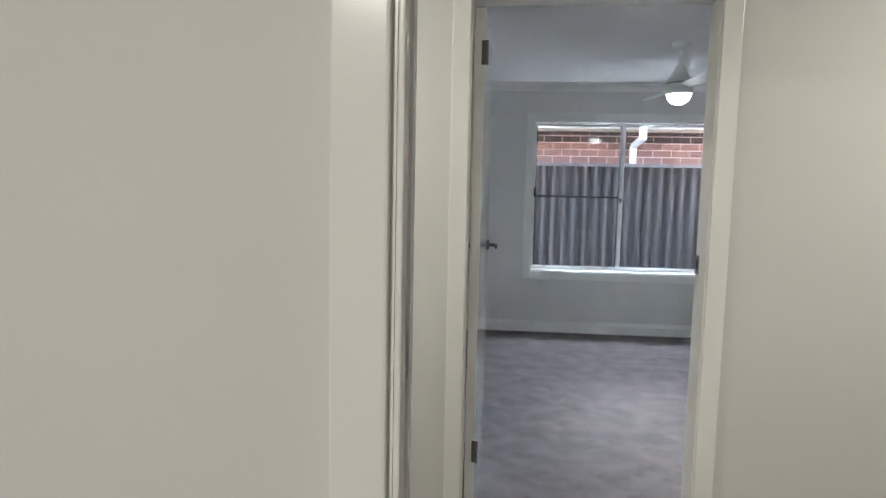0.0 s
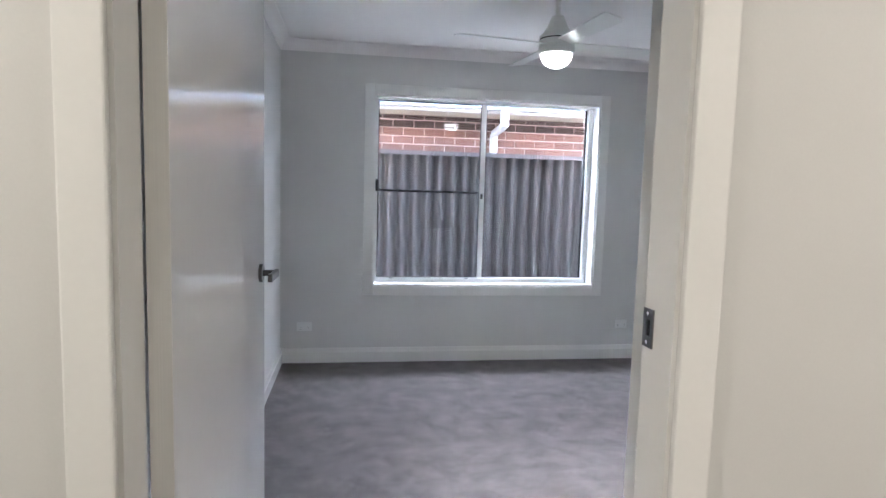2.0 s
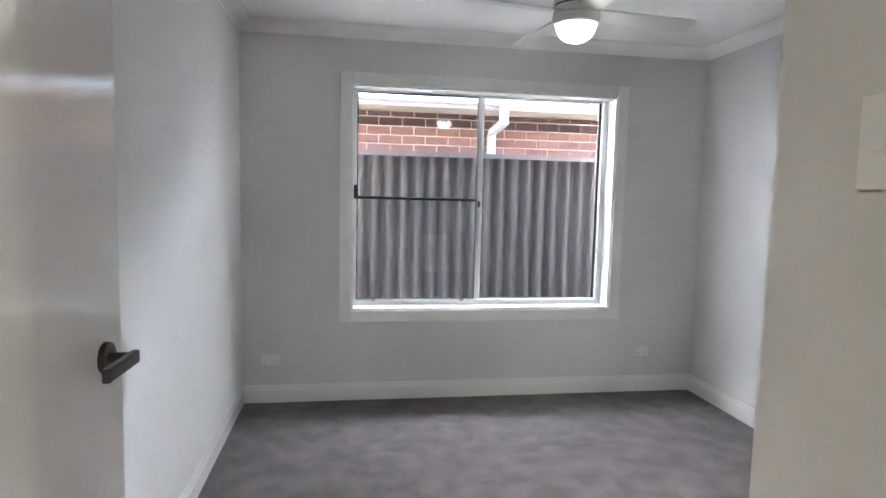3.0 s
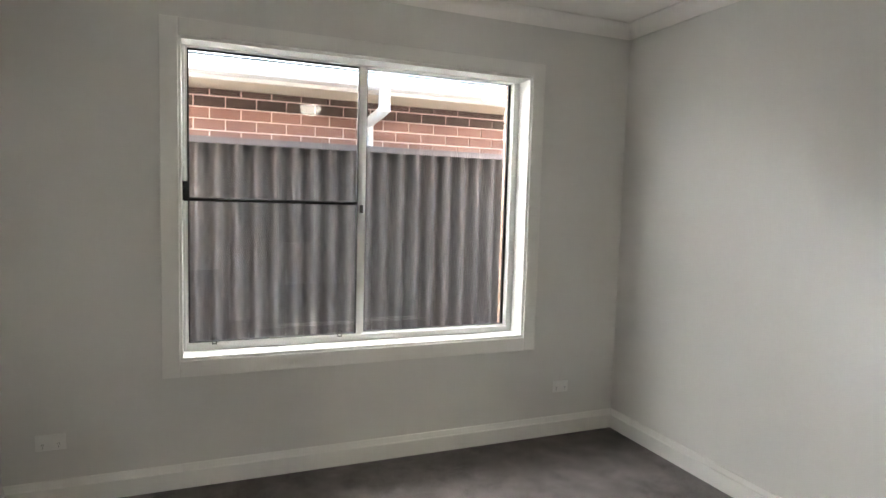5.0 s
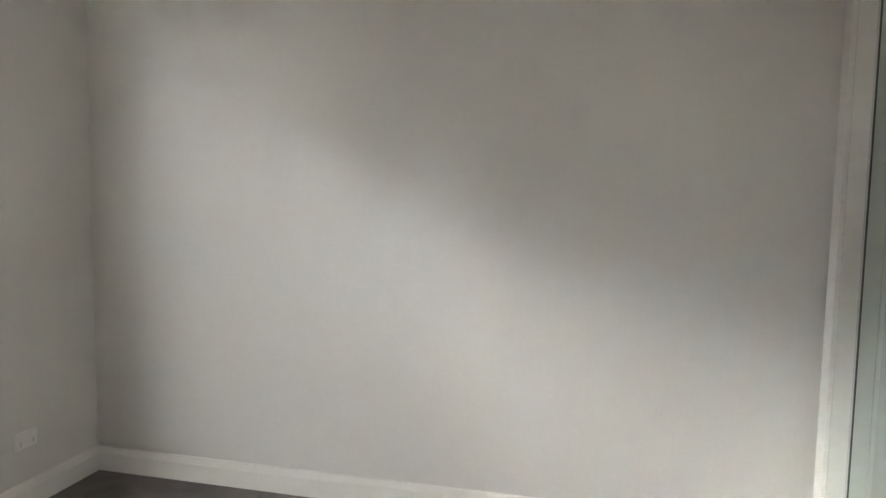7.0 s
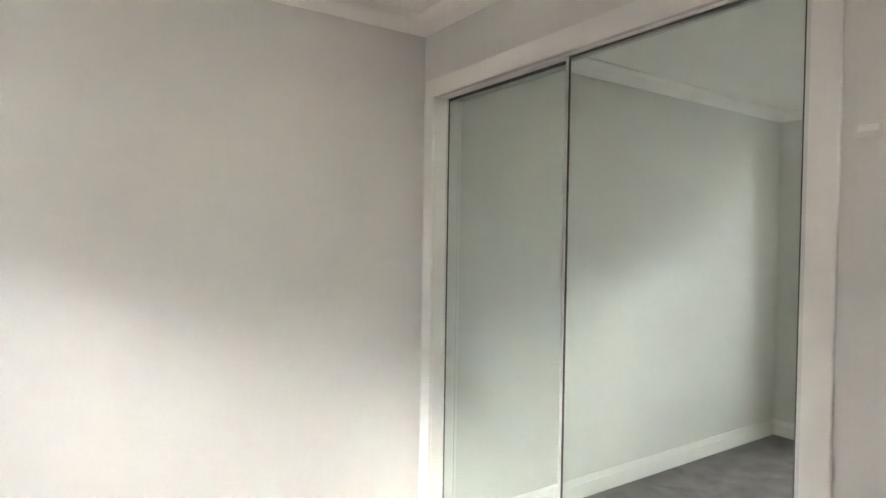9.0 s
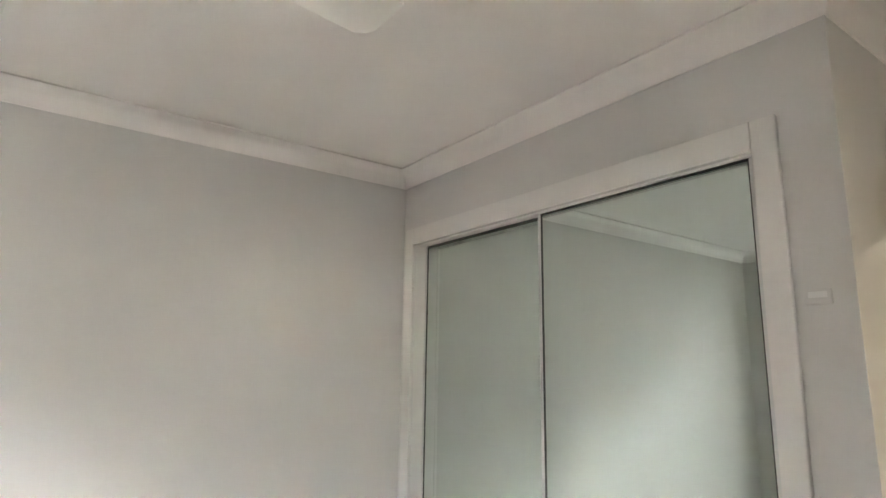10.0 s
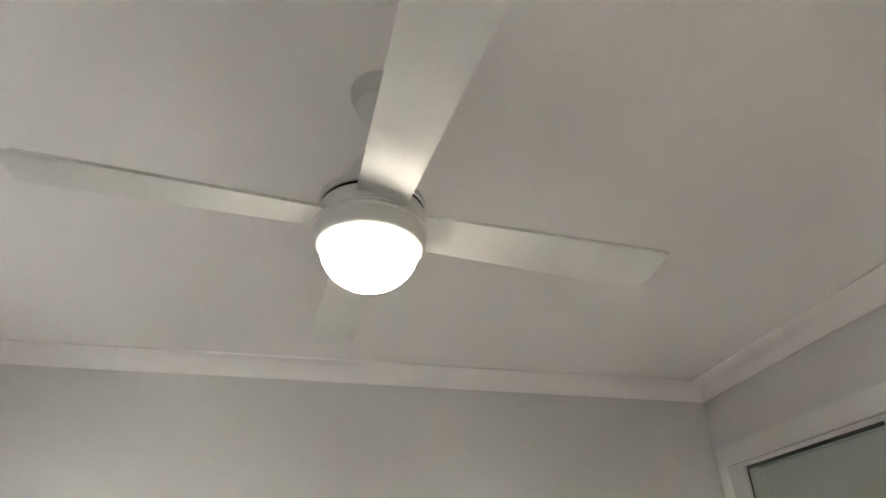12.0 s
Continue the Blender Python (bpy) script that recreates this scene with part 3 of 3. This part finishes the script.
vs = [bm.verts.new(p) for p in ((rx0, ry0, rz), (rx1, ry0, rz), (rx1, ry1, rz), (rx0, ry1, rz), (rx0 + half, ry0 + half, rz + 0.50 * half), (rx0 + half, ry1 - half, rz + 0.50 * half))]
for f in ((0, 1, 4), (1, 2, 5, 4), (2, 3, 5), (3, 0, 4, 5), (3, 2, 1, 0)):
    bm.faces.new([vs[i] for i in f])
bmesh.ops.recalc_face_normals(bm, faces=bm.faces)
part("roof", bm, M_ROOF, nb, "unseen grey hipped roof, pitched to limit the skylight")


def downpipe(x):
    d = thing("downpipe", "white round plastic downpipe stepping back to the wall", "downpipe", "", "downpipes")
    y0, y1 = NY - 0.535, NY - 0.052
    part("outlet", tube(bmesh.new(), [(x, y0, SOF + 0.03), (x, y0, SOF - 0.145)], 0.046), M_GUTTER, d, "", True)
    part("elbow", tube(bmesh.new(), [(x, y0, SOF - 0.10), (x, y0 + 0.035, SOF - 0.135), (x, y1 - 0.035, SOF - 0.175), (x, y1, SOF - 0.21)], 0.043), M_GUTTER, d, "", True)
    part("pipe", tube(bmesh.new(), [(x, y1, SOF - 0.20), (x, y1, -0.25)], 0.045), M_GUTTER, d, "", True)


downpipe(2.13)
stub = thing("eave_pipe", "short cream plastic pipe stub hung under the gutter", "pipe")
PY = NY - 0.655
part("drop", tube(bmesh.new(), [(3.012, PY, SOF + 0.34), (3.012, PY, SOF + 0.045)], 0.041), M_PVC, stub, "", True)
part("arm", tube(bmesh.new(), [(2.938, PY, SOF + 0.043), (2.948, PY, SOF + 0.042), (3.40, PY, SOF + 0.042)], 0.052), M_PVC, stub, "", True)

# steel fence
fence = thing("fence", "grey corrugated steel sheet fence with a capped top rail", "fence")
FT, FX = 1.757, -2.1859
pitch, dep = 0.1213, 0.060


def sheet(x0, x1):
    bm = bmesh.new()
    xs = []
    x = x0
    shape = [(0.0, 0.0), (0.06, 0.04), (0.16, 0.34), (0.27, 0.72), (0.38, 0.93), (0.5, 1.0), (0.62, 0.93), (0.73, 0.72), (0.84, 0.34), (0.94, 0.04)]
    while x < x1 - 1e-6:
        for a, d in shape:
            xs.append((x + a * pitch, FY - d * dep))
        x += pitch
    xs.append((x, FY))
    top = [bm.verts.new((a, b, FT - 0.03)) for a, b in xs]
    bot = [bm.verts.new((a, b, -0.22)) for a, b in xs]
    for i in range(len(xs) - 1):
        bm.faces.new((top[i], top[i + 1], bot[i + 1], bot[i]))
    bmesh.ops.solidify(bm, geom=list(bm.faces), thickness=0.0025)
    return bm


for k in range(12):
    part("sheet", sheet(FX + k * 6 * pitch, FX + (k + 1) * 6 * pitch), M_FENCE, fence, "", True)
bm = boxes((FX, 6.62, FY - 0.080, FY + 0.012, FT - 0.012, FT), (FX, 6.62, FY - 0.080, FY - 0.076, FT - 0.042, FT - 0.012), (FX, 6.62, FY + 0.008, FY + 0.012, FT - 0.048, FT - 0.012), bevel=0.001)
part("top_rail", bm, M_RAIL, fence, "paler steel top rail")
part("bottom_rail", boxes((FX, 6.62, FY - 0.05, FY + 0.01, -0.25, -0.20)), M_RAIL, fence)
for x in (-2.15, 0.035, 2.485, 4.96, 6.5):
    part("post", boxes((x - 0.025, x + 0.025, FY + 0.003, FY + 0.05, -0.25, FT - 0.015)), M_RAIL, fence)

# own outer brick leaf and eave
own = thing("wall_brick_leaf", "tan brick outer leaf round the window", "wall", "structure")
BY0, BY1 = 0.187, 0.293
BX0, BX1, BZ0, BZ1 = WX0 + 0.0, WX1 - 0.020, WZ0 - 0.02, WZ1 + 0.02
part("mortar_bed", boxes((-1.5, BX0 - 0.008, BY0, BY1 - 0.006, -0.25, H - 0.05), (BX1 + 0.008, 4.8, BY0, BY1 - 0.006, -0.25, H - 0.05), (BX0 - 0.008, BX1 + 0.008, BY0, BY1 - 0.006, -0.25, BZ0 - 0.01), (BX0 - 0.008, BX1 + 0.008, BY0, BY1 - 0.006, BZ1 + 0.01, H - 0.05)), M_MORTAR, own, "pale mortar")
part("eave", boxes((-1.5, 4.8, 0.11, 0.74, H + 0.0, H + 0.012), (-1.5, 4.8, 0.74, 0.765, H - 0.01, H + 0.09)), M_SOFFIT, own, "cream painted eave lining and fascia")
bm = bmesh.new()
vs = [bm.verts.new(p) for p in ((-3.3, 0.78, H + 0.10), (4.9, 0.78, H + 0.10), (4.9, -4.0, H + 1.1), (-3.3, -4.0, H + 1.1), (-3.3, -8.8, H + 0.15), (4.9, -8.8, H + 0.15))]
for f in ((0, 1, 2, 3), (3, 2, 5, 4), (0, 3, 4), (1, 5, 2), (0, 4, 5, 1)):
    bm.faces.new([vs[i] for i in f])
bmesh.ops.recalc_face_normals(bm, faces=bm.faces)
part("roof", bm, M_ROOF, own, "grey roof over the house")

# brick pieces, nearest last
bm = bmesh.new()
box(bm, 0.0, 0.2266, 0.0, 0.020, 0.0, 0.0793, 0.0025)
brick_me = finish(bm, "brick", M_BRICK)
dark_me = brick_me.copy()
dark_me.materials[0] = M_DARK
z, row = 1.635, 0
while z < SOF - 0.01:
    x = 0.156 - 2 * 0.2366 + (0.1183 if row % 2 else 0.0)
    while x < 3.72:
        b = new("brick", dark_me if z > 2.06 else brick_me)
        b.parent = wall_n
        b.location = (x, NY - 0.004 + 0.003 * random.random(), z)
        b.scale.z = min(1.0, (SOF - z) / 0.0795)
        x += 0.2366
    z += 0.0893
    row += 1
verts, faces = [], []
for r in range(21):
    zz = 1.635 - 0.0893 - 0.0893 * r
    for k in range(-2, 15):
        xx = 0.156 + 0.2366 * k + (0 if r % 2 else 0.1183)
        n0 = len(verts)
        verts += [(xx + i * 0.2266, NY - 0.003 + j * 0.012, zz + h * 0.0793) for h in (0, 1) for j in (0, 1) for i in (0, 1)]
        faces += [tuple(n0 + i for i in q) for q in ((0, 1, 5, 4), (0, 4, 6, 2), (1, 3, 7, 5), (4, 5, 7, 6), (0, 2, 3, 1))]
me = bpy.data.meshes.new("lower_bricks")
me.from_pydata(verts, [], faces)
me.materials.append(M_BRICK)
low = new("lower_bricks", me)
low.parent = wall_n
tagged(low, "lower brick courses behind the fence", kind="stuff")
bm = bmesh.new()
box(bm, 0.0, 0.230, 0.0, 0.110, 0.0, 0.076, 0.003)
tan_me = finish(bm, "brick", M_CREAM)
z = BZ0 - 0.086
while z < BZ1:
    b = new("brick", tan_me)
    b.parent = own
    b.location = (BX1, BY0 - 0.004, z)
    b = new("brick", tan_me)
    b.parent = own
    b.location = (BX0 - 0.230, BY0 - 0.004, z)
    z += 0.086
